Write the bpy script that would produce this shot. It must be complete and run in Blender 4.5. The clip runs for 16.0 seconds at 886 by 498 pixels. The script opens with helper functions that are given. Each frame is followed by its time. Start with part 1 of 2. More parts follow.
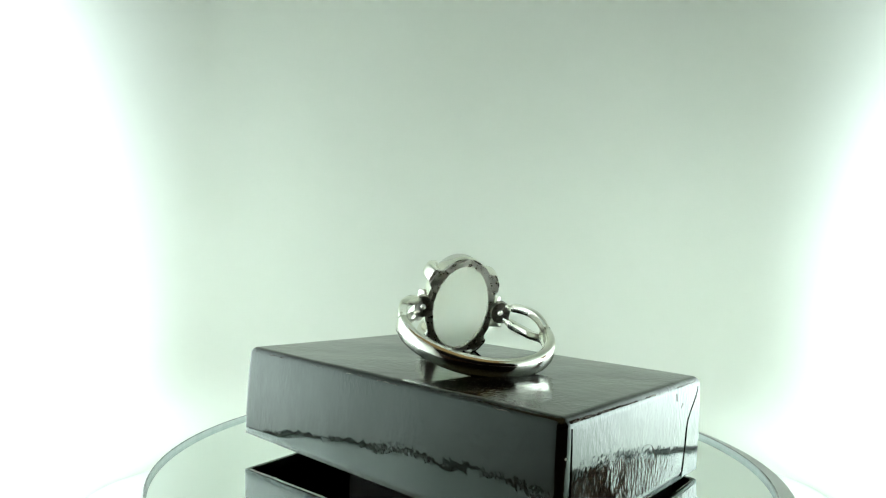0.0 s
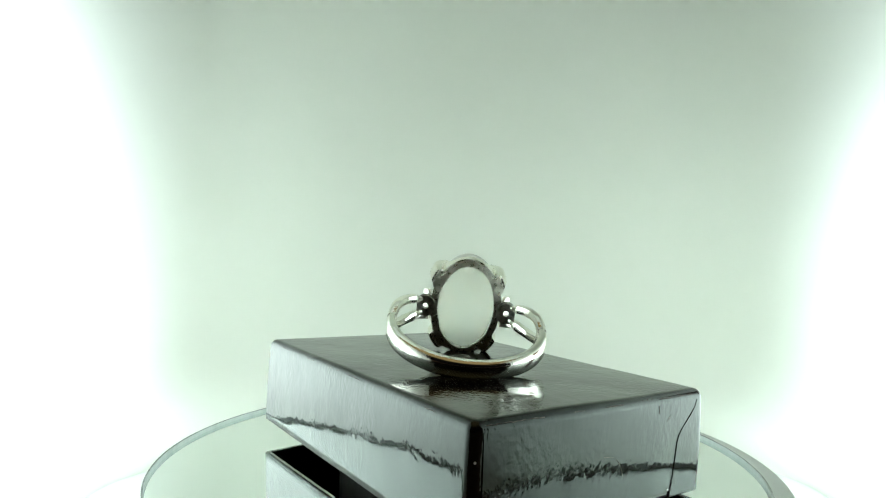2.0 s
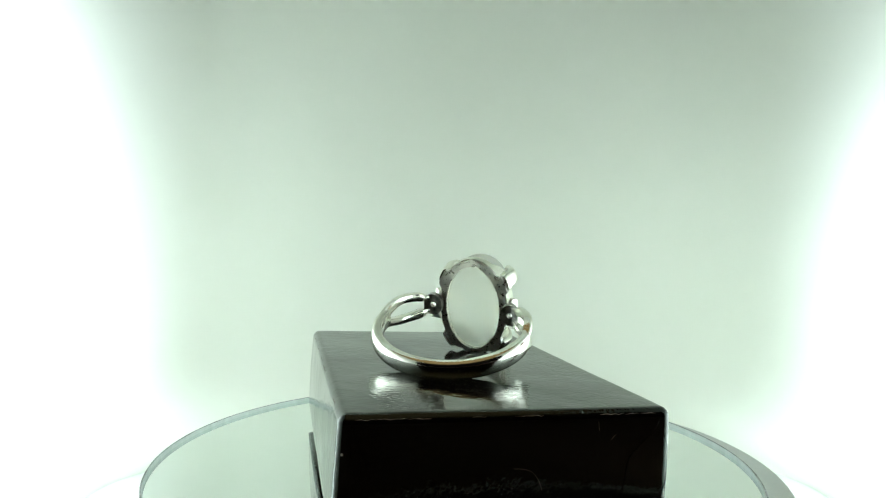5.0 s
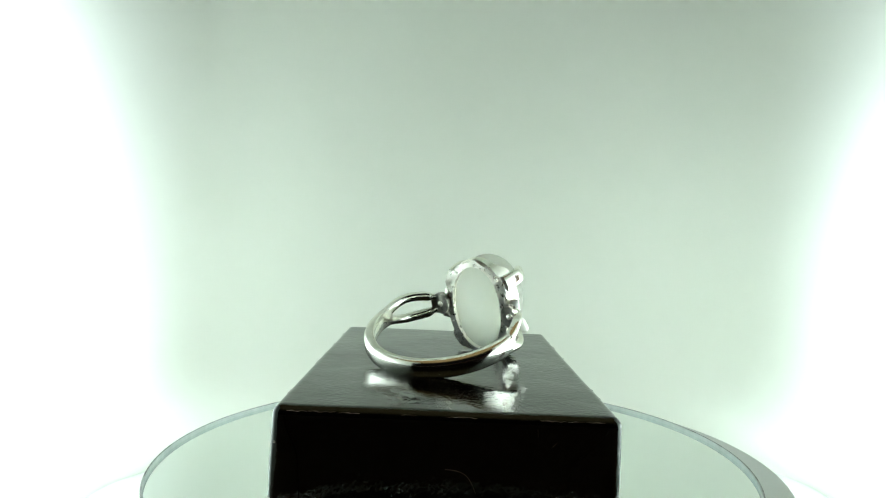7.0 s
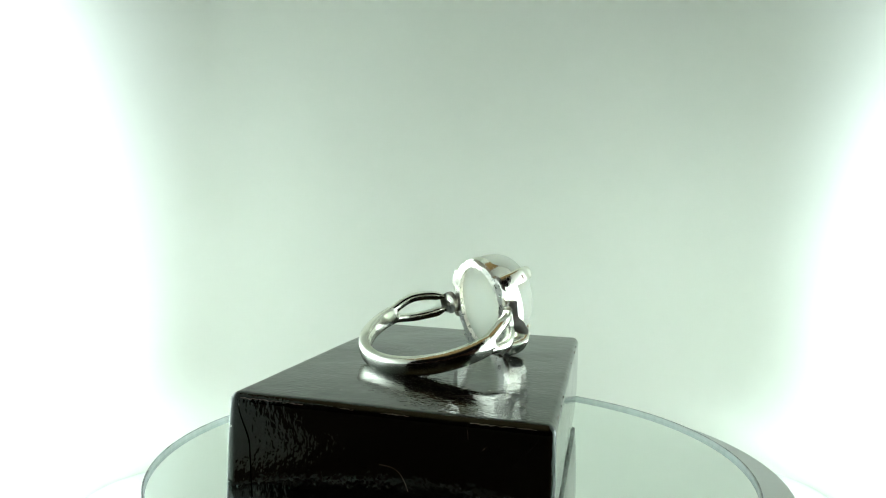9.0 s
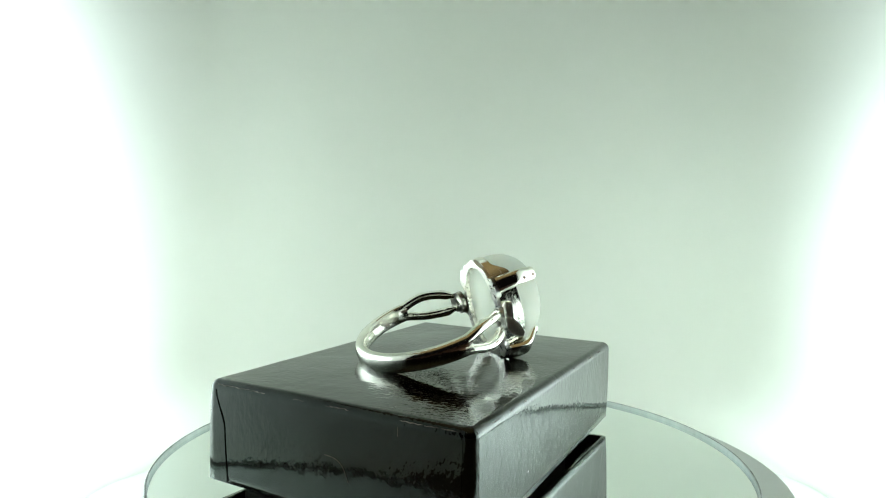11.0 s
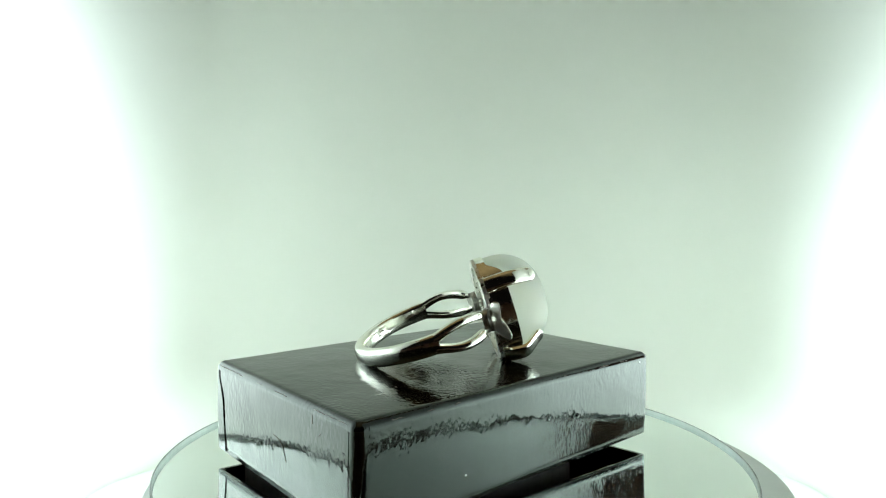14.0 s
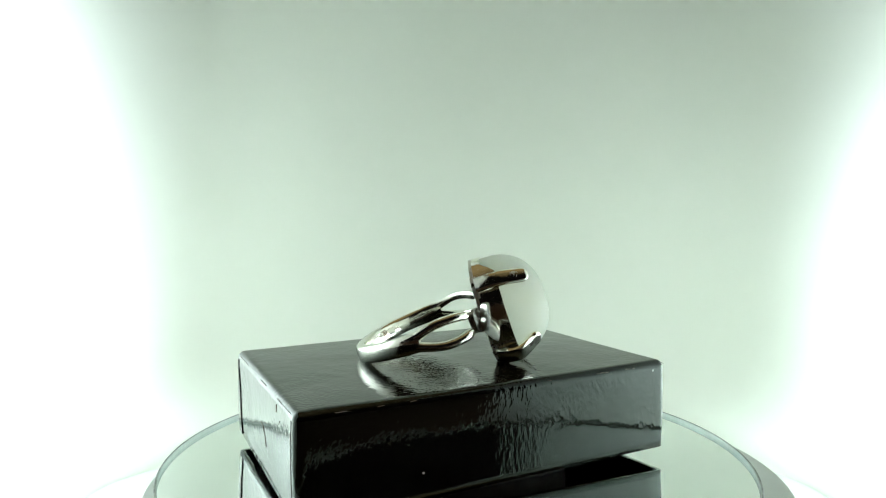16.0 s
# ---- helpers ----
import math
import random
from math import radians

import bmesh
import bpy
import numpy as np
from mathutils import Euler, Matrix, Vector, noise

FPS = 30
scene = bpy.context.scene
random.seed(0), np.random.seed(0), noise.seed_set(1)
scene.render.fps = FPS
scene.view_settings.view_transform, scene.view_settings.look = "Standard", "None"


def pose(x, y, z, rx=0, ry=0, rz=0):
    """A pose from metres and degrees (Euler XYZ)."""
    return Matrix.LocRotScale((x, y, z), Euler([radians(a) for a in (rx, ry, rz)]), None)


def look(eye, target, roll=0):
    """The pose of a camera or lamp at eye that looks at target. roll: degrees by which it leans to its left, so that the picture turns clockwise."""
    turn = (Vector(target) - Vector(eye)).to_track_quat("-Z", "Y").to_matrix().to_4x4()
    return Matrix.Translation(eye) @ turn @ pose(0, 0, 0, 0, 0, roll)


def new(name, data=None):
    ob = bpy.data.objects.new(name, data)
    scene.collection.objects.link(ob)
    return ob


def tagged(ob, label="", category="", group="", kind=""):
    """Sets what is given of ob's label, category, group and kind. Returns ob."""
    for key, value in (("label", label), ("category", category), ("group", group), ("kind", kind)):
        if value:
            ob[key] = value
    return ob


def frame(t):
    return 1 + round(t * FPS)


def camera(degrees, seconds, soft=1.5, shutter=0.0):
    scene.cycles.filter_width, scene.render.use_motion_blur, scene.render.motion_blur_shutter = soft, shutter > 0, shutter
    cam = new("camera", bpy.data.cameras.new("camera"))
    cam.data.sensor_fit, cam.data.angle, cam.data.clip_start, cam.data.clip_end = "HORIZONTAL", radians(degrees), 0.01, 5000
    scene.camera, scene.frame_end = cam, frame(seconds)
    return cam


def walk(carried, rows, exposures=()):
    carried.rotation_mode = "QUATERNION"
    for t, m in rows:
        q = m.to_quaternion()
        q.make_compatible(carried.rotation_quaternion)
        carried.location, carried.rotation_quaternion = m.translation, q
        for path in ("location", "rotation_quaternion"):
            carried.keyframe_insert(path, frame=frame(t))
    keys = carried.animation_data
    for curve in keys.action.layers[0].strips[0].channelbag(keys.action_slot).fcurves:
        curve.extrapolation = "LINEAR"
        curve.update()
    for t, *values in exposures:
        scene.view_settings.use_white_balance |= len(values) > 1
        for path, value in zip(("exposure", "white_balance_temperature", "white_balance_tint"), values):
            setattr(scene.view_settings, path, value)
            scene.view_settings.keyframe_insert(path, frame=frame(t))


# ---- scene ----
# ---- camera ----
U = 0.088            # metres to one plan unit (the eye stands one unit from the turntable's axis)
ZM = 0.031           # height of the mirror's top above the light box floor


def up(z):
    """World height of a plan height (0 is the middle of the box lid's top)."""
    return (z + 0.1455) * U + ZM


EYE = Vector((-0.0334 * U, -1.0 * U, up(0.177)))
PITCH = -0.43
cam = camera(68.92, 16.0, soft=1.15)
aim = EYE + Vector((0, math.cos(radians(PITCH)), math.sin(radians(PITCH))))
walk(cam, [(0.0, look(EYE, aim, -0.11)), (16.0, look(EYE, aim, -0.11))],
     exposures=[(0.0, 0.0), (16.0, 0.0)])


def turn(t):
    """The turntable's angle in degrees."""
    return -0.06 - 7.015 * (t - 7.0)


# ---- light ----
world = bpy.data.worlds.new("room")
scene.world = world
world.use_nodes = True
wt = world.node_tree
geo = wt.nodes.new("ShaderNodeTexCoord")
sep = wt.nodes.new("ShaderNodeSeparateXYZ")
shade = wt.nodes.new("ShaderNodeValToRGB")
wt.links.new(geo.outputs["Generated"], sep.inputs[0])
wt.links.new(sep.outputs["Z"], shade.inputs["Fac"])
wt.links.new(shade.outputs["Color"], wt.nodes["Background"].inputs["Color"])
shade.color_ramp.elements[0].position, shade.color_ramp.elements[0].color = 0.62, (0.010, 0.009, 0.008, 1)
shade.color_ramp.elements[1].position, shade.color_ramp.elements[1].color = 0.92, (1.0, 0.77, 0.36, 1)
wt.nodes["Background"].inputs["Strength"].default_value = 0.25


def studio_lamp(loc, target, w, h, watts, colour):
    """A soft lamp standing outside the light tent and shining through its sheet."""
    d = bpy.data.lights.new("studio_lamp", "AREA")
    d.shape, d.size, d.size_y, d.energy, d.color = "RECTANGLE", w, h, watts, colour
    ob = new("studio_lamp", d)
    ob.matrix_basis = look(loc, target)
    return ob


HW, BACK, FRONT, CEIL = 1.32 * U, 1.32 * U, -1.32 * U, up(2.10)
FRONT_RIGHT = -0.85 * U     # the right side of the sheet ends nearer to the turntable
TINT = (0.885, 1.0, 1.005)
studio_lamp((-HW - 0.06, 0.50 * U, up(0.04)), (-HW, 0.50 * U, up(0.04)), 0.11, 0.09, 1.26, TINT)
studio_lamp((HW + 0.055, 0.22 * U, up(-0.17)), (HW, 0.22 * U, up(-0.17)), 0.10, 0.04, 1.20, TINT)


# ---- materials ----
def material(name):
    m = bpy.data.materials.new(name)
    m.use_nodes = True
    nt = m.node_tree
    return m, nt, nt.nodes["Principled BSDF"]


def node(nt, kind, **inputs):
    n = nt.nodes.new(kind)
    for k, v in inputs.items():
        n.inputs[k.replace("_", " ")].default_value = v
    return n


def coords(nt, scale=(1, 1, 1)):
    tc = nt.nodes.new("ShaderNodeTexCoord")
    mp = node(nt, "ShaderNodeMapping", Scale=scale)
    nt.links.new(tc.outputs["Object"], mp.inputs["Vector"])
    return mp.outputs["Vector"]


def noise_tex(nt, vec, scale, detail=4.0, rough=0.55):
    n = node(nt, "ShaderNodeTexNoise", Scale=scale, Detail=detail, Roughness=rough)
    nt.links.new(vec, n.inputs["Vector"])
    return n.outputs["Fac"]


def ramp(nt, fac, stops):
    r = nt.nodes.new("ShaderNodeValToRGB")
    el = r.color_ramp.elements
    while len(el) < len(stops):
        el.new(0.5)
    for e, (p, c) in zip(el, stops):
        e.position = p
        e.color = c if len(c) == 4 else (*c, 1)
    nt.links.new(fac, r.inputs["Fac"])
    return r.outputs["Color"]


def bump(nt, height, distance, strength=1.0, prev=None):
    b = node(nt, "ShaderNodeBump", Strength=strength, Distance=distance)
    nt.links.new(height, b.inputs["Height"])
    if prev:
        nt.links.new(prev, b.inputs["Normal"])
    return b.outputs["Normal"]


def silver_material():
    m, nt, b = material("polished_silver")
    b.inputs["Metallic"].default_value = 1.0
    v = coords(nt)
    fine = noise_tex(nt, v, 2600, 3)
    wide = noise_tex(nt, v, 420, 3)
    nt.links.new(ramp(nt, wide, [(0.3, (0.86, 0.85, 0.76)), (0.7, (0.95, 0.94, 0.86))]), b.inputs["Base Color"])
    nt.links.new(ramp(nt, fine, [(0.35, (0.07,) * 3), (0.75, (0.18,) * 3)]), b.inputs["Roughness"])
    nt.links.new(bump(nt, wide, 0.00010, 0.6, bump(nt, fine, 0.000016, 0.6)), b.inputs["Normal"])
    return m


def cast_material():
    """Unpolished cast silver behind the stone."""
    m, nt, b = material("cast_silver")
    b.inputs["Metallic"].default_value = 1.0
    v = coords(nt)
    pits = noise_tex(nt, v, 1500, 4, 0.65)
    nt.links.new(ramp(nt, noise_tex(nt, v, 240, 2), [(0.34, (0.58, 0.57, 0.53)), (0.62, (0.88, 0.87, 0.81))]), b.inputs["Base Color"])
    nt.links.new(ramp(nt, pits, [(0.35, (0.24,) * 3), (0.7, (0.40,) * 3)]), b.inputs["Roughness"])
    nt.links.new(bump(nt, noise_tex(nt, v, 260, 2), 0.00034, 1.0, bump(nt, pits, 0.00004, 0.8)), b.inputs["Normal"])
    return m


def dark_silver_material():
    """Blackened silver in the recesses beside the stone."""
    m, nt, b = material("blackened_silver")
    b.inputs["Metallic"].default_value = 1.0
    v = coords(nt)
    nt.links.new(ramp(nt, noise_tex(nt, v, 700, 4), [(0.38, (0.20, 0.20, 0.18)), (0.62, (0.66, 0.65, 0.60))]), b.inputs["Base Color"])
    b.inputs["Roughness"].default_value = 0.30
    nt.links.new(bump(nt, noise_tex(nt, v, 900, 4), 0.00004, 0.8), b.inputs["Normal"])
    return m


def satin_material():
    """Brushed facets beside the stone."""
    m, nt, b = material("satin_silver")
    b.inputs["Metallic"].default_value = 1.0
    v = coords(nt)
    nt.links.new(ramp(nt, noise_tex(nt, v, 600, 3), [(0.3, (0.90, 0.89, 0.82)), (0.7, (0.97, 0.96, 0.90))]), b.inputs["Base Color"])
    nt.links.new(ramp(nt, noise_tex(nt, v, 1800, 3), [(0.35, (0.30,) * 3), (0.7, (0.44,) * 3)]), b.inputs["Roughness"])
    return m


def stone_material():
    """Milky glass: half clear and refracting, half a cloudy diffuser."""
    m, nt, b = material("milky_opal_glass")
    v = coords(nt)
    cloud = noise_tex(nt, v, 190, 3)
    nt.links.new(ramp(nt, cloud, [(0.3, (0.98, 0.97, 0.90)), (0.55, (1.0, 0.94, 0.80)), (0.75, (1.0, 0.86, 0.62))]), b.inputs["Base Color"])
    b.inputs["Roughness"].default_value = 0.06
    b.inputs["IOR"].default_value = 1.40
    b.inputs["Transmission Weight"].default_value = 1.0
    milk = nt.nodes.new("ShaderNodeBsdfTranslucent")
    nt.links.new(ramp(nt, cloud, [(0.35, (0.95, 1.0, 0.97)), (0.7, (1.0, 1.0, 0.93))]), milk.inputs["Color"])
    haze = nt.nodes.new("ShaderNodeBsdfDiffuse")
    haze.inputs["Color"].default_value = (0.92, 0.98, 0.92, 1)
    body = node(nt, "ShaderNodeMixShader", Fac=0.22)
    nt.links.new(milk.outputs[0], body.inputs[1])
    nt.links.new(haze.outputs[0], body.inputs[2])
    mix = node(nt, "ShaderNodeMixShader", Fac=0.62)
    nt.links.new(b.outputs[0], mix.inputs[1])
    nt.links.new(body.outputs[0], mix.inputs[2])
    nt.links.new(mix.outputs[0], nt.nodes["Material Output"].inputs["Surface"])
    return m


def lid_material():
    """Black coated paper: sharp gloss over a fine orange-peel relief, a few wrinkles, dust."""
    m, nt, b = material("black_gloss_paper")
    v = coords(nt)
    spikes = noise_tex(nt, coords(nt, (1, 1, 0.55)), 1900, 1.6, 0.55)
    peel = noise_tex(nt, v, 520, 1.5, 0.5)
    ripple = noise_tex(nt, coords(nt, (1, 1, 0.45)), 170, 2, 0.5)
    wave = noise_tex(nt, v, 45, 1.5)
    patch = ramp(nt, noise_tex(nt, v, 110, 2), [(0.36, (0.12,) * 3), (0.68, (1.0,) * 3)])
    mul = nt.nodes.new("ShaderNodeMath")
    mul.operation = "MULTIPLY"
    nt.links.new(spikes, mul.inputs[0])
    nt.links.new(patch, mul.inputs[1])
    # dust: one tiny pale grain in some of the cells
    vor = node(nt, "ShaderNodeTexVoronoi", Scale=330.0)
    nt.links.new(v, vor.inputs["Vector"])
    dot = nt.nodes.new("ShaderNodeMath")
    dot.operation = "LESS_THAN"
    dot.inputs[1].default_value = 0.042
    nt.links.new(vor.outputs["Distance"], dot.inputs[0])
    sep = nt.nodes.new("ShaderNodeSeparateColor")
    nt.links.new(vor.outputs["Color"], sep.inputs[0])
    some = nt.nodes.new("ShaderNodeMath")
    some.operation = "GREATER_THAN"
    some.inputs[1].default_value = 0.55
    nt.links.new(sep.outputs[0], some.inputs[0])
    both = nt.nodes.new("ShaderNodeMath")
    both.operation = "MULTIPLY"
    nt.links.new(dot.outputs[0], both.inputs[0])
    nt.links.new(some.outputs[0], both.inputs[1])
    nt.links.new(ramp(nt, both.outputs[0], [(0.0, (0.004, 0.0037, 0.0035)), (1.0, (0.45, 0.45, 0.42))]), b.inputs["Base Color"])
    nt.links.new(ramp(nt, noise_tex(nt, v, 140, 4), [(0.4, (0.01,) * 3), (0.75, (0.05,) * 3)]), b.inputs["Roughness"])
    b.inputs["IOR"].default_value = 1.50
    b.inputs["Specular Tint"].default_value = (0.86, 1.0, 0.92, 1.0)
    n = bump(nt, wave, 0.00022, 1.0)
    n = bump(nt, ripple, 0.000055, 1.0, n)
    n = bump(nt, peel, 0.000030, 1.0, n)
    n = bump(nt, mul.outputs[0], 0.000058, 1.0, n)
    nt.links.new(n, b.inputs["Normal"])
    return m


def card_material():
    m, nt, b = material("dark_card")
    v = coords(nt)
    nt.links.new(ramp(nt, noise_tex(nt, v, 500, 4), [(0.3, (0.008, 0.007, 0.007)), (0.8, (0.018, 0.017, 0.016))]), b.inputs["Base Color"])
    b.inputs["Roughness"].default_value = 0.85
    b.inputs["Specular IOR Level"].default_value = 0.15
    nt.links.new(bump(nt, noise_tex(nt, v, 1800, 3), 0.00002), b.inputs["Normal"])
    return m


def fray_material():
    m, nt, b = material("chipped_paper")
    nt.links.new(ramp(nt, noise_tex(nt, coords(nt), 1500, 3), [(0.40, (0.08, 0.065, 0.05)), (0.75, (0.34, 0.30, 0.25))]), b.inputs["Base Color"])
    b.inputs["Roughness"].default_value = 0.8
    return m


def mirror_material():
    m, nt, b = material("mirror_silvering")
    b.inputs["Metallic"].default_value = 1.0
    v = coords(nt)
    nt.links.new(ramp(nt, noise_tex(nt, v, 35, 3), [(0.3, (0.83, 0.88, 0.85)), (0.7, (0.87, 0.92, 0.89))]), b.inputs["Base Color"])
    nt.links.new(ramp(nt, noise_tex(nt, v, 90, 4), [(0.4, (0.006,) * 3), (0.8, (0.02,) * 3)]), b.inputs["Roughness"])
    return m


def rim_material():
    m, nt, b = material("ground_glass_edge")
    v = coords(nt)
    nt.links.new(ramp(nt, noise_tex(nt, v, 900, 4), [(0.3, (0.42, 0.47, 0.46)), (0.75, (0.66, 0.71, 0.69))]), b.inputs["Base Color"])
    b.inputs["Roughness"].default_value = 0.22
    nt.links.new(bump(nt, noise_tex(nt, v, 1500, 3), 0.00008), b.inputs["Normal"])
    tr = nt.nodes.new("ShaderNodeBsdfTranslucent")
    tr.inputs["Color"].default_value = (0.70, 0.77, 0.75, 1)
    mix = node(nt, "ShaderNodeMixShader", Fac=0.5)
    nt.links.new(b.outputs[0], mix.inputs[1])
    nt.links.new(tr.outputs[0], mix.inputs[2])
    clear = nt.nodes.new("ShaderNodeBsdfTransparent")
    clear.inputs["Color"].default_value = (0.97, 0.99, 0.98, 1)
    pane = node(nt, "ShaderNodeMixShader", Fac=0.30)
    nt.links.new(mix.outputs[0], pane.inputs[1])
    nt.links.new(clear.outputs[0], pane.inputs[2])
    nt.links.new(pane.outputs[0], nt.nodes["Material Output"].inputs["Surface"])
    return m


def edge_material():
    m, nt, b = material("dark_ground_edge")
    v = coords(nt)
    nt.links.new(ramp(nt, noise_tex(nt, v, 400, 4), [(0.35, (0.05, 0.055, 0.053)), (0.62, (0.28, 0.31, 0.29))]), b.inputs["Base Color"])
    b.inputs["Roughness"].default_value = 0.4
    return m


def plastic_material():
    m, nt, b = material("white_turntable_plastic")
    v = coords(nt)
    nt.links.new(ramp(nt, noise_tex(nt, v, 120, 4), [(0.3, (0.50, 0.54, 0.52)), (0.8, (0.58, 0.62, 0.60))]), b.inputs["Base Color"])
    b.inputs["Roughness"].default_value = 0.28
    return m


def cloth_material(name, low, high):
    m, nt, b = material(name)
    v = coords(nt)
    nt.links.new(ramp(nt, noise_tex(nt, v, 22, 3), [(0.3, low), (0.75, high)]), b.inputs["Base Color"])
    b.inputs["Roughness"].default_value = 0.75
    nt.links.new(bump(nt, noise_tex(nt, v, 900, 3), 0.00005, 0.5), b.inputs["Normal"])
    return m


def sheet_material():
    """Thin white tent sheet: scatters light back and lets some through."""
    m, nt, b = material("white_tent_sheet")
    v = coords(nt)
    col = ramp(nt, noise_tex(nt, v, 22, 3), [(0.3, (0.86, 0.90, 0.795)), (0.75, (0.895, 0.93, 0.835))])
    normal = bump(nt, noise_tex(nt, v, 700, 3), 0.00005, 0.5)
    nt.links.new(col, b.inputs["Base Color"])
    nt.links.new(normal, b.inputs["Normal"])
    b.inputs["Roughness"].default_value = 0.6
    tr = nt.nodes.new("ShaderNodeBsdfTranslucent")
    nt.links.new(ramp(nt, noise_tex(nt, v, 30, 3), [(0.3, (0.84, 0.88, 0.865)), (0.75, (0.88, 0.92, 0.905))]), tr.inputs["Color"])
    mix = node(nt, "ShaderNodeMixShader", Fac=0.33)
    nt.links.new(b.outputs[0], mix.inputs[1])
    nt.links.new(tr.outputs[0], mix.inputs[2])
    nt.links.new(mix.outputs[0], nt.nodes["Material Output"].inputs["Surface"])
    return m


def wood_material():
    m, nt, b = material("brown_table_wood")
    g = noise_tex(nt, coords(nt, (1, 9, 1)), 14, 6)
    nt.links.new(ramp(nt, g, [(0.3, (0.035, 0.018, 0.010)), (0.7, (0.085, 0.045, 0.024))]), b.inputs["Base Color"])
    b.inputs["Roughness"].default_value = 0.4
    return m


CAST, SATIN, DARK = cast_material(), satin_material(), dark_silver_material()
SILVER, STONE, LID, CARD, FRAY = silver_material(), stone_material(), lid_material(), card_material(), fray_material()
MIRROR, RIM, EDGE, PLASTIC, WOOD = mirror_material(), rim_material(), edge_material(), plastic_material(), wood_material()
SHEET = sheet_material()
PANEL = cloth_material("brown_panel", (0.20, 0.115, 0.075), (0.30, 0.18, 0.12))
WALL = cloth_material("white_light_box_floor", (0.74, 0.78, 0.75), (0.80, 0.84, 0.80))


# ---- mesh helpers ----
def part(name, bm, mat, parent=None, label="", smooth=True, m=None):
    bmesh.ops.recalc_face_normals(bm, faces=bm.faces)
    me = bpy.data.meshes.new(name)
    bm.to_mesh(me)
    bm.free()
    me.materials.append(mat)
    if smooth:
        me.polygons.foreach_set("use_smooth", [True] * len(me.polygons))
        me.set_sharp_from_angle(angle=radians(40))
    ob = new(name, me)
    if parent:
        ob.parent = parent
    if m:
        ob.matrix_basis = m
    if label:
        tagged(ob, label)
    return ob


def thing(name, label, category, m, group="", kind=""):
    ob = new(name)
    ob.empty_display_size = 0.01
    ob.matrix_basis = m
    return tagged(ob, label, category, group, kind)


def slab(x0, y0, z0, x1, y1, z1, bevel=0.0, segments=2):
    bm = bmesh.new()
    bmesh.ops.create_cube(bm, size=1)
    for v in bm.verts:
        v.co = Vector(((x0 + x1) / 2 + v.co.x * (x1 - x0), (y0 + y1) / 2 + v.co.y * (y1 - y0), (z0 + z1) / 2 + v.co.z * (z1 - z0)))
    if bevel:
        bmesh.ops.bevel(bm, geom=bm.edges[:], offset=bevel, segments=segments, profile=0.5, affect="EDGES")
    return bm


def lathe(profile, n=160, sx=1.0, sy=1.0, close=False):
    """Turns (r, z) round z; r of 0 closes to a point."""
    bm = bmesh.new()
    rings = []
    for r, z in profile:
        if r == 0:
            rings.append([bm.verts.new((0, 0, z))])
        else:
            rings.append([bm.verts.new((r * sx * math.cos(2 * math.pi * i / n), r * sy * math.sin(2 * math.pi * i / n), z)) for i in range(n)])
    pairs = list(zip(rings, rings[1:])) + ([(rings[-1], rings[0])] if close else [])
    for a, b in pairs:
        for i in range(n):
            j = (i + 1) % n
            if len(a) == 1:
                bm.faces.new((a[0], b[i], b[j]))
            elif len(b) == 1:
                bm.faces.new((a[i], a[j], b[0]))
            else:
                bm.faces.new((a[i], a[j], b[j], b[i]))
    return bm


def sweep(stations, closed_ends=True):
    """Joins equal loops of points into a tube."""
    bm = bmesh.new()
    loops = [[bm.verts.new(p) for p in loop] for loop in stations]
    n = len(loops[0])
    for a, b in zip(loops, loops[1:]):
        for i in range(n):
            j = (i + 1) % n
            bm.faces.new((a[i], a[j], b[j], b[i]))
    if closed_ends:
        bm.faces.new(loops[0])
        bm.faces.new(list(reversed(loops[-1])))
    return bm


def smoothstep(a, b, x):
    x = min(1, max(0, (x - a) / (b - a)))
    return x * x * (3 - 2 * x)


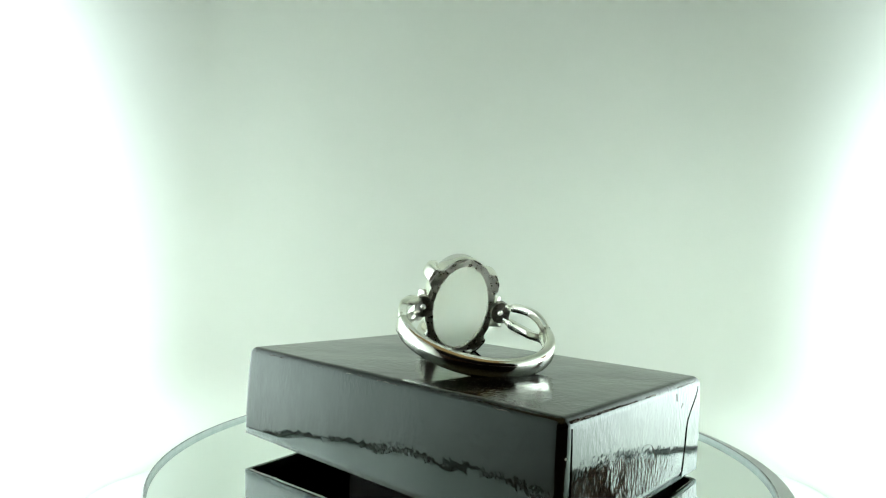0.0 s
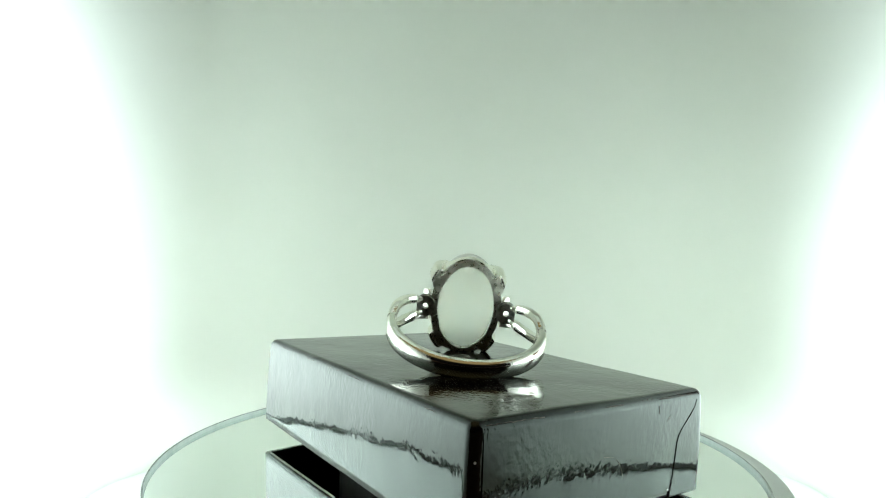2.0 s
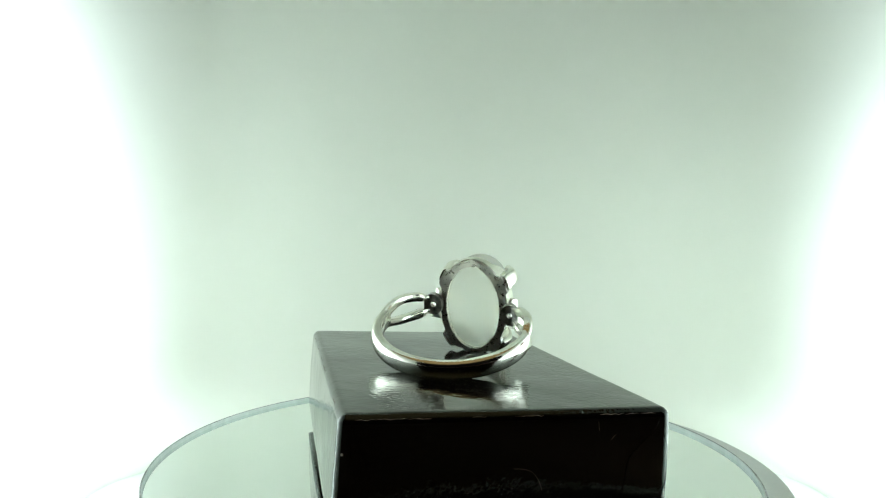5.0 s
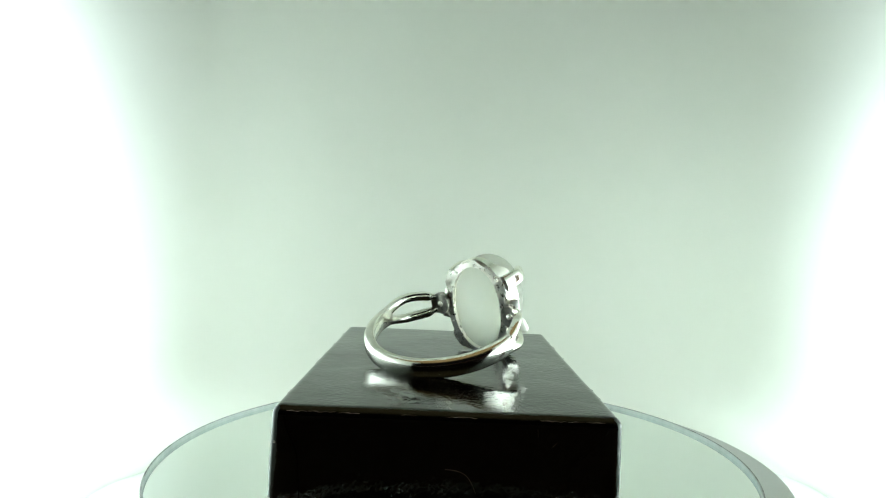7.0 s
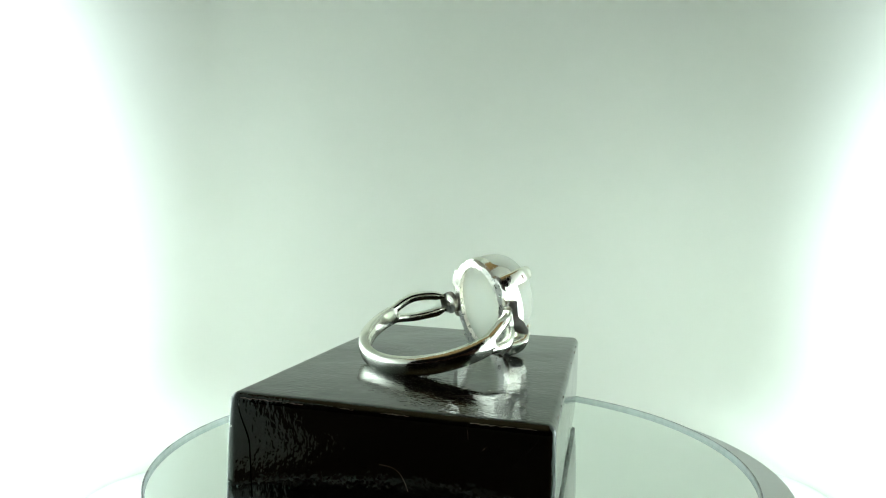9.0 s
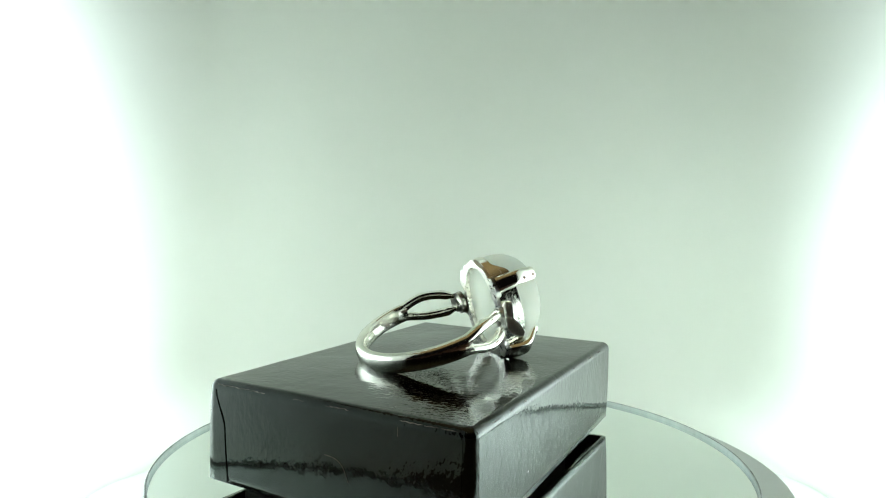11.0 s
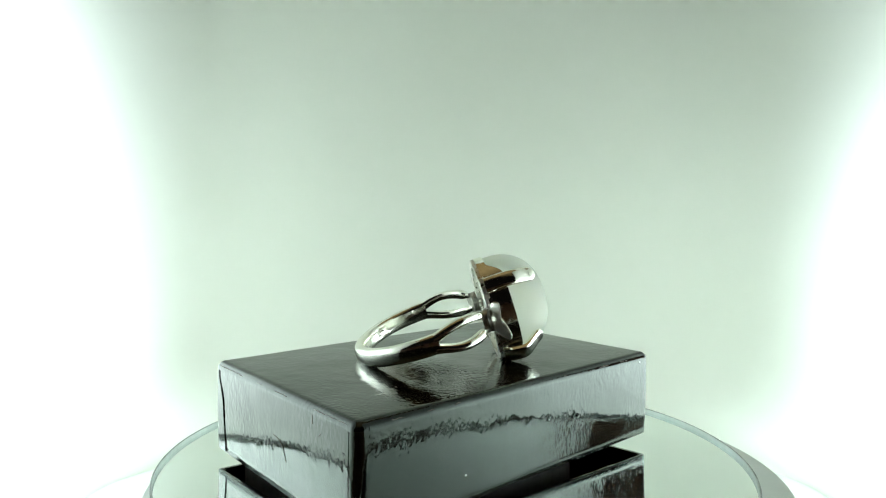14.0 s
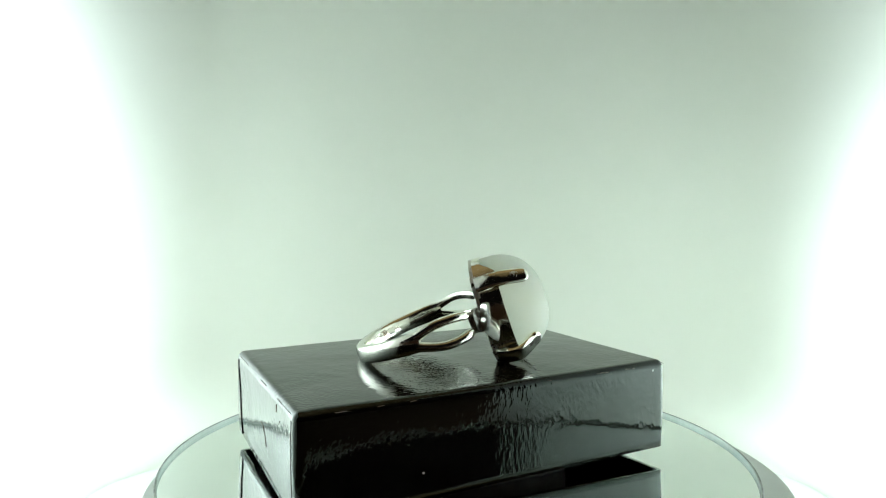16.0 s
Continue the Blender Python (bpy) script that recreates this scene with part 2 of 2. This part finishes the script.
# ---- the light tent ----
def tent_sheet():
    """One white sheet bent round the back and both sides, with a round sweep at its foot."""
    rc, rf = 0.60 * U, 0.34 * U
    plan = [(Vector((-HW, FRONT + (BACK - rc - FRONT) * i / 16, 0)), Vector((1, 0, 0))) for i in range(16)]
    for a in np.linspace(0, math.pi / 2, 15):
        plan.append((Vector((-HW + rc - rc * math.cos(a), BACK - rc + rc * math.sin(a), 0)), Vector((math.cos(a), -math.sin(a), 0))))
    n = 24
    plan += [(Vector((-HW + rc + (2 * HW - 2 * rc) * i / n, BACK, 0)), Vector((0, -1, 0))) for i in range(1, n)]
    cut = (FRONT_RIGHT - (BACK - rc)) / (FRONT - (BACK - rc))
    right = [(Vector((HW, BACK - rc + (p.y - BACK + rc) * cut, 0)), Vector((-1, 0, 0))) for p, q in plan[:16]]
    right += [(Vector((-p.x, p.y, 0)), Vector((-q.x, q.y, 0))) for p, q in plan[16:31]]
    plan += reversed(right)
    prof = [(rf * (1 - math.sin(a)), rf * (1 - math.cos(a))) for a in np.linspace(0, math.pi / 2, 12)]
    prof += [(0, rf + (CEIL - rf) * i / 26) for i in range(1, 27)]
    bm = bmesh.new()
    rows = []
    for off, z in prof:
        row = []
        for p, q in plan:
            c = p + q * off
            w = smoothstep(0.01, 0.05, z) * (noise.noise(Vector((c.x * 16, z * 9 + c.x * 8, c.y * 12))) * 0.0014 + noise.noise(Vector((c.x * 40 + z * 22, z * 30, c.y * 30))) * 0.0005)
            row.append(bm.verts.new(c + q * w + Vector((0, 0, z + 0.0006))))
        rows.append(row)
    for a, b in zip(rows, rows[1:]):
        for i in range(len(plan) - 1):
            bm.faces.new((a[i], a[i + 1], b[i + 1], b[i]))
    return tagged(part("backdrop", bm, SHEET), "plain white tent sheet bent round behind the turntable", "backdrop", kind="structure")


tent_sheet()
tagged(part("floor", slab(-HW - 0.003, -0.62 * U, -0.003, HW + 0.003, BACK + 0.003, 0.0004), WALL, smooth=False), "white plastic floor of the open light tent", "floor", kind="structure")
# the ceiling is an added reflector: it whitens the ring's upward edges
tagged(part("ceiling", slab(-HW, 0.60 * U, CEIL + 0.0008, HW, BACK + 0.003, CEIL + 0.004), WALL, smooth=False), "unseen white reflector added over the back of the light tent", "ceiling", kind="structure")
tagged(part("table_top", slab(-0.6, -0.7, -0.033, 0.6, 0.5, -0.003, 0.003), WOOD), "dark brown wooden table top under the light tent", "table", kind="structure")


# unseen panel, added so that the lid's sides mirror something brown
tagged(part("reflected_panel", slab(HW - 0.0034, 0.02 * U, up(0.14), HW - 0.0022, 0.33 * U, up(0.62), 0.0004), PANEL), "unseen brown panel added inside the tent for its reflection in the box", "cardboard")


# ---- the turntable ----
def turntable():
    ob = thing("turntable", "white plastic turntable platform on a round base", "turntable", pose(0, 0, 0.0012))
    h = up(-0.1625) - 0.0012
    r = 0.463 * U
    part("platform", lathe([(0, h), (r - 0.0004, h), (r, h - 0.0004), (r, h - 0.003), (r - 0.001, h - 0.004), (0, h - 0.004)]), PLASTIC, ob)
    part("base", lathe([(0, h - 0.004), (0.025, h - 0.004), (0.030, 0.002), (0.030, 0.0), (0, 0.0)]), PLASTIC, ob)
    return ob


TILT = pose(0, 0, 0, math.degrees(math.atan(0.006)), math.degrees(math.atan(0.0165)), 0)


def mirror_disc():
    ob = thing("mirror_disc", "round mirror plate with a thin grey glass edge", "mirror", pose(-0.0217 * U, -0.0046 * U, up(-0.1465)) @ TILT)
    r, k = 0.4355 * U, 0.0058 * U
    part("mirror_face", lathe([(0, 0), (r - 0.0003, 0), (r - 0.0003, -0.0003), (0, -0.0003)]), MIRROR, ob)
    part("rim", lathe([(r - 0.00028, k), (r, k), (r, -0.0003), (r - 0.00028, -0.0003)], 220, close=True), RIM, ob, "grey translucent glass edge")
    part("edge_line", lathe([(r - 0.00016, k), (r - 0.00013, k + 0.00004), (r - 0.00003, k + 0.00004), (r + 0.00002, k)], 220, close=True), EDGE, ob, "dark ground edge")
    return ob


# ---- the box ----
BX, BY, HX, HY, BH = -0.0282, -0.0254, 0.1905, 0.2800, 0.131
LID_M = Matrix.Translation((BX * U, BY * U, up(0.003))) @ pose(0, 0, 0, math.degrees(math.atan(0.0261)), math.degrees(math.atan(0.0435)), 0)
BOX_M = pose(BX * U, BY * U, up(-0.1471)) @ TILT


def stops(h, r):
    """Grid lines along one axis, close together over the rounded edge."""
    edge = [h - r + r * i / 5 for i in range(6)]
    flat = list(np.linspace(-(h - r - 0.003), h - r - 0.003, 25))
    return [-e for e in reversed(edge)] + flat + edge


def rounded_lid():
    """The lid's wrapped shell: a box with rounded edges, slightly swollen sides and no bottom."""
    r = 0.0105
    xs, ys = stops(HX, r), stops(HY, r)
    zs = [-BH * i / 12 for i in range(12, 1, -1)] + [-(r + 0.003)] + [-r + r * i / 5 for i in range(6)]
    bm = bmesh.new()
    seen = {}

    def vert(x, y, z):
        key = (round(x, 5), round(y, 5), round(z, 5))
        if key not in seen:
            core = Vector((max(-HX + r, min(HX - r, x)), max(-HY + r, min(HY - r, y)), min(-r, z)))
            d = Vector((x, y, z)) - core
            p = core + d.normalized() * r if d.length > 1e-7 else Vector((x, y, z))
            # the paper stands off a little half way up and dents here and there
            belly = 0.0014 * math.sin(math.pi * min(1, max(0, -z / BH)))
            k = noise.noise(p * 8) * 0.0009 + noise.noise(p * 36) * 0.0003
            n = d.normalized() if d.length > 1e-7 else Vector((0, 0, 1))
            p += n * k + Vector((n.x, n.y, 0)) * belly
            if n.x < -0.5:
                p.x -= 0.0035 * -z / BH      # this side flares at its foot
            seen[key] = bm.verts.new(p * U)
        return seen[key]

    def skin(us, vs, put):
        for u0, u1 in zip(us, us[1:]):
            for v0, v1 in zip(vs, vs[1:]):
                bm.faces.new((put(u0, v0), put(u1, v0), put(u1, v1), put(u0, v1)))

    skin(xs, ys, lambda u, w: vert(u, w, 0))
    for sg in (-1, 1):
        skin(xs, zs, lambda u, w: vert(u, sg * HY, w))
        skin(ys, zs, lambda u, w: vert(sg * HX, u, w))
    return bm


def gift_box():
    ob = thing("gift_box", "small glossy black cardboard gift box with worn edges", "box", BOX_M)
    lidm = BOX_M.inverted() @ LID_M
    bm = rounded_lid()
    lid = part("lid", bm, LID, ob, "glossy black paper-wrapped lid with worn edges", m=lidm)
    s = lid.modifiers.new("wall", "SOLIDIFY")
    s.thickness, s.offset = 0.010 * U, -1
    # chipped paper along the top edges and down the corners
    rng = random.Random(5)
    for ax, sg, amount in (("x", -1, 0.85), ("x", 1, 0.55), ("y", -1, 0.55), ("y", 1, 0.5)):
        bm = bmesh.new()
        half = (HX if ax == "x" else HY) - 0.016
        p = -half
        while p < half:
            ln = rng.uniform(0.004, 0.034)
            if rng.random() < amount * (1.0 if abs(p) > 0.7 * half else 0.6):
                k = max(2, int(ln / 0.003))
                loops = []
                for i in range(k + 1):
                    q = p + ln * i / k
                    w = 0.00042 * math.sin(math.pi * (0.1 + 0.8 * i / k)) * rng.uniform(0.5, 1.5)
                    d = (HY if ax == "x" else HX) - 0.0010 + rng.uniform(-0.0002, 0.0002)
                    z = -0.0055 + rng.uniform(-0.0007, 0.0007)
                    loop = []
                    for o, h in ((0.0002, w), (w * 0.7 + 0.0003, 0.0), (0.0002, -w), (-0.0008, 0.0)):
                        loop.append((Vector((q, sg * (d + o), z + h)) if ax == "x" else Vector((sg * (d + o), q, z + h))) * U)
                    loops.append([bm.verts.new(c) for c in loop])
                for a, b in zip(loops, loops[1:]):
                    for i in range(4):
                        bm.faces.new((a[i], a[(i + 1) % 4], b[(i + 1) % 4], b[i]))
            p += ln + rng.uniform(0.001, 0.012)
        tagged(part("worn_edge", bm, FRAY, ob, "pale chipped paper along the edge", m=lidm), kind="stuff")
    # folded ends of the wrapping paper on the short side
    for sx, reach in ((1, 0.052), (-1, 0.022)):
        st = []
        for i in range(15):
            u = i / 14
            z = (-0.012 - (BH - 0.014) * u) * U
            x0 = sx * (HX - 0.014 - reach * (0.05 + 0.62 * smoothstep(0.0, 0.42, u) + 0.33 * u)) * U
            x1 = sx * (HX - 0.013) * U
            y0, y1 = -(HY - 0.0004) * U, -(HY + 0.0012 + 0.0014 * math.sin(math.pi * u)) * U
            st.append([Vector(c) for c in ((x0, y0, z), (x0 + sx * 0.0008 * U, y1, z), (x1, y1, z), (x1, y0, z))])
        part("paper_fold", sweep(st), LID, ob, "folded end of the glossy wrapping paper", smooth=False, m=lidm)
    # pale scratches on the short side
    for x0, z0, dx, dz, bow in ((0.098, -0.013, 0.001, -0.010, 0.0), (0.000, -0.062, 0.034, -0.026, 0.008), (0.120, -0.028, -0.006, -0.006, 0.001), (-0.100, -0.024, 0.010, -0.004, 0.001)):
        st = []
        for i in range(9):
            u = i / 8
            x, z = x0 + dx * u + bow * math.sin(math.pi * u) * 0.6, z0 + dz * u + bow * math.sin(math.pi * u)
            w = 0.00026 * math.sin(math.pi * (0.1 + 0.8 * u))
            y = -(HY + 0.0014 * math.sin(math.pi * -z / BH))
            st.append([Vector(c) * U for c in ((x - w, y + 0.0010, z), (x, y - 0.0003, z - w), (x + w, y + 0.0010, z), (x, y + 0.0012, z + w))])
        part("scratch", sweep(st), FRAY, ob, "fine pale scratch in the black paper", m=lidm)
    # the tray inside, standing on the mirror
    bm = slab(-0.160 * U, -0.250 * U, 0.0, 0.160 * U, 0.10 * U, 0.120 * U, 0.004 * U)
    for v in bm.verts:
        if v.co.y > 0:
            v.co.y += 0.12 * v.co.x
    part("tray", bm, CARD, ob, "dark inner tray under the lid")
    return ob


# ---- the ring ----
ALPHA, HEAD, LEAN = 17.2, -36.75, 6.44
RING_M = pose(-0.0324 * U, -0.0468 * U, up(0.0525), 0, 0, HEAD) @ pose(0, 0, 0, ALPHA) @ pose(0, 0, 0, 0, LEAN)
HEAD_M = pose(0, 0.006 * U, -0.005 * U)


def sag(y):
    """The shank hangs a little below the middle of the head."""
    return -0.2 * (y - 0.08) ** 2 - 0.003 * smoothstep(0, 0.08, y)


def band_point(phi):
    """Middle line of the shank: x across, y towards the stone."""
    y = -0.110 * math.cos(phi)
    return Vector((0.110 * math.sin(phi), y, sag(y))), Vector((math.sin(phi), -math.cos(phi), 0))


def section(c, out, z0, w, t, n=14):
    """A D-shaped section: flat inside, domed outside."""
    loop = []
    for i in range(n):
        a = math.pi * 2 * i / n
        ca, sa = math.cos(a), math.sin(a)
        o = math.copysign(abs(ca) ** (0.75 if ca > 0 else 0.35), ca) * t / 2
        z = math.copysign(abs(sa) ** 0.7, sa) * w / 2
        loop.append((c + out * o + Vector((0, 0, z0 + z))) * U)
    return loop


def ring():
    ob = thing("ring", "polished silver ring with an oval milky stone on the box", "ring", RING_M)
    # shank
    st = []
    for i in range(73):
        phi = radians(-93 + 186 * i / 72)
        c, out = band_point(phi)
        k = smoothstep(55, 93, abs(math.degrees(phi)))
        st.append(section(c, out, 0, 0.027 + 0.002 * k, 0.017 - 0.003 * k))
    part("shank", sweep(st), SILVER, ob)
    # split shoulders
    for sx in (-1, 1):
        for sz in (-1, 1):
            st = []
            for i in range(29):
                u = i / 28
                phi = radians(90 + 47 * u)
                c, out = band_point(phi)
                c.x -= 0.004 * smoothstep(0.45, 1, u)
                c.x *= sx
                out.x *= sx
                lift = 0.0070 + 0.0100 * math.sin(math.pi * u) ** 1.2 + 0.0040 * smoothstep(0.5, 1.0, u)
                w = 0.0147 + 0.0008 * u - 0.0022 * math.sin(math.pi * u)
                thin = 1 - 0.55 * smoothstep(0.82, 1.0, u)
                st.append(section(c, out, sz * lift, w * thin, 0.0135 * thin, 12))
            part("shoulder", sweep(st), SILVER, ob)
    # stamped mark on the inside of the shank and a soldered seam
    for phi, w, h in ((-42, 0.030, 0.010), (-26, 0.006, 0.012)):
        c, out = band_point(radians(phi))
        bm = slab(-w / 2 * U, -0.0009 * U, -h / 2 * U, w / 2 * U, 0.0009 * U, h / 2 * U, 0.0006 * U)
        part("stamp", bm, SILVER, ob, "small stamped mark", m=Matrix.Translation((c - out * 0.0082) * U) @ pose(0, 0, 0, 0, 0, phi))
    head(ob)
    return ob


def ell(a, b, psi):
    return Vector((a * math.cos(psi), 0, b * math.sin(psi)))


def ear(ob, sx):
    """Flat ear with a round hole that joins the back plate to the shoulders."""
    bm = bmesh.new()
    n, loops = 48, []
    for front, grow in ((0, 0.0), (0, 0.5), (0, 1.0), (1, 1.04), (1, 0.5), (1, 0.0)):
        row = []
        for i in range(n):
            a = 2 * math.pi * i / n
            ca, sa = math.cos(a), math.sin(a)
            reach = 0.0185 if ca > 0 else 0.0150
            # the outer end is hollowed between the two arms
            hollow = 0.0050 * max(0, ca) ** 4
            rx, rz = reach - hollow, 0.0175
            x = 0.0640 + (0.0046 * (1 - grow) + rx * grow) * ca
            z = (0.0046 * (1 - grow) + rz * grow) * sa
            y = 0.0790 - 0.60 * max(0, x - 0.068) + 0.0085 * front
            row.append(bm.verts.new((sx * x * U, y * U, z * U)))
        loops.append(row)
    for a, b in zip(loops, loops[1:] + loops[:1]):
        for i in range(n):
            j = (i + 1) % n
            bm.faces.new((a[i], a[j], b[j], b[i]))
    part("ear", bm, DARK, ob, "blackened silver ear with a round hole", m=pose(0, 0.002 * U, -0.004 * U))


def head(ob):
    n = 144
    # back plate with scalloped edge
    bm = bmesh.new()
    loops = []
    for y, inner in ((0.084, True), (0.084, False), (0.092, False), (0.092, True)):
        row = []
        for i in range(n):
            psi = 2 * math.pi * i / n
            d = math.degrees(psi) % 180
            d = min(d, 180 - d)
            c0 = 20 if math.sin(psi) > 0 else 33
            notch = 0.0035 * (smoothstep(64, 68, d) - smoothstep(74, 90, d)) + 0.0020 * (smoothstep(8, 11, d) - smoothstep(15, 19, d)) - 0.0065 * (smoothstep(c0, c0 + 4, d) - smoothstep(c0 + 22, c0 + 26, d))
            e = ell(0.0447, 0.0700, psi) if inner else ell(0.0560 - notch, 0.0815 - notch, psi)
            row.append(bm.verts.new((e + Vector((0, y, 0))) * U))
        loops.append(row)
    for a, b in zip(loops, loops[1:] + loops[:1]):
        for i in range(n):
            j = (i + 1) % n
            bm.faces.new((a[i], a[j], b[j], b[i]))
    bmesh.ops.bevel(bm, geom=[e for e in bm.edges if len(e.link_faces) == 2 and e.calc_face_angle() > 0.9 and abs(e.verts[0].co.y - e.verts[1].co.y) < 1e-6], offset=0.0012 * U, segments=2, profile=0.5, affect="EDGES")
    part("back_plate", bm, CAST, ob, m=HEAD_M)
    # side wall round the stone
    bm = bmesh.new()
    loops = []
    for k in range(4):
        row = []
        for i in range(n):
            psi = 2 * math.pi * i / n
            d = math.degrees(psi) % 180
            d = min(d, 180 - d)
            top = 0.122 - 0.020 * smoothstep(45, 66, d)
            a, b = (0.0565, 0.0815) if k in (0, 1) else (0.0540, 0.0790)
            row.append(bm.verts.new((ell(a, b, psi) + Vector((0, top if k in (1, 2) else 0.089, 0))) * U))
        loops.append(row)
    for a, b in zip(loops, loops[1:] + loops[:1]):
        for i in range(n):
            j = (i + 1) % n
            bm.faces.new((a[i], a[j], b[j], b[i]))
    part("bezel", bm, SILVER, ob, m=HEAD_M)
    # four broad claws folding over the dome
    for sx in (-1, 1):
        for sz in (-1, 1):
            foot = Vector((sx * 0.0480, 0, 0.0460)) if sz > 0 else Vector((sx * 0.0410, 0, -0.0620))
            nrm = Vector((foot.x / 0.055 ** 2, 0, foot.z / 0.080 ** 2)).normalized()
            tan = Vector((-nrm.z, 0, nrm.x))
            st = []
            for i in range(31):
                u = i / 30
                y = 0.0895 + 0.0775 * u if sz > 0 else 0.0895 + 0.0675 * u
                off = 0.001 + 0.005 * math.sin(math.pi * min(1, u * 1.2)) - (0.012 if sz > 0 else 0.016) * smoothstep(0.45, 1.0, u)
                w = (0.025 if sz > 0 else 0.029) - 0.003 * u
                th = 0.0145 - 0.002 * u
                if u > 0.84:
                    k = math.sqrt(max(0.03, 1 - ((u - 0.84) / 0.16) ** 2))
                    w, th = w * (0.25 + 0.75 * k), th * (0.15 + 0.85 * k)
                c = foot + nrm * off + Vector((0, y, 0))
                no = (nrm + Vector((0, 0.22, 0)) * smoothstep(0.4, 1.0, u)).normalized()
                loop = []
                for q in range(14):
                    a = 2 * math.pi * q / 14
                    loop.append((c + tan * (math.copysign(abs(math.cos(a)) ** 0.6, math.cos(a)) * w / 2) + no * (math.copysign(abs(math.sin(a)) ** 0.7, math.sin(a)) * th / 2)) * U)
                st.append(loop)
            part("claw", sweep(st), SILVER, ob, m=HEAD_M)
    # chevrons on the sides, lugs with a hole behind them
    chev = [(0.088, 0.018), (0.092, 0.023), (0.101, 0.021), (0.097, -0.004), (0.102, -0.012), (0.105, -0.026), (0.101, -0.034), (0.093, -0.030), (0.080, -0.014)]
    for sx in (-1, 1):
        bm = bmesh.new()
        fa = bm.faces.new([bm.verts.new((sx * 0.057 * U, y * U, z * U)) for y, z in chev])
        ex = bmesh.ops.extrude_face_region(bm, geom=[fa])
        for v in ex["geom"]:
            if isinstance(v, bmesh.types.BMVert):
                v.co.x += sx * (0.002 + 0.72 * (v.co.y / U - 0.080) - 0.20 * v.co.z / U) * U
        bmesh.ops.bevel(bm, geom=bm.edges[:], offset=0.0024 * U, segments=3, profile=0.5, affect="EDGES")
        part("chevron", bm, SATIN, ob, m=HEAD_M)
        ear(ob, sx)
    # worn engraved strokes on the side wall
    for sx in (-1, 1):
        for dz, ln in ((0.0025, 0.005), (-0.0025, 0.005), (0.0, 0.003)):
            bm = slab(-0.0005 * U, -ln / 2 * U, -0.0007 * U, 0.0005 * U, ln / 2 * U, 0.0005 * U)
            part("engraved_stroke", bm, SILVER, ob, m=HEAD_M @ pose(sx * 0.0567 * U, 0.113 * U, (dz - 0.012) * U))
    # cabochon
    prof = [(0, 0.0905), (0.70, 0.0905), (0.94, 0.0912), (0.98, 0.094), (1.0, 0.102), (1.0, 0.115)]
    for i in range(1, 19):
        a = math.pi / 2 * i / 18
        prof.append((math.cos(a) ** 0.8 if i < 18 else 0, 0.115 + 0.066 * math.sin(a)))
    bm = lathe([(r, y * U) for r, y in prof], 96, 0.0536 * U, 0.0785 * U)
    part("cabochon", bm, STONE, ob, "milky translucent oval cabochon", m=HEAD_M @ pose(0, 0, 0, -90))


ring_thing, box_thing, mirror_thing, table_thing = ring(), gift_box(), mirror_disc(), turntable()


def motions():
    """All that stands on the turntable goes round its axis at one speed."""
    for ob in (table_thing, mirror_thing, box_thing, ring_thing):
        m0 = ob.matrix_basis.copy()
        walk(ob, [(t / 2, pose(0, 0, 0, 0, 0, turn(t / 2)) @ m0) for t in range(33)])


motions()
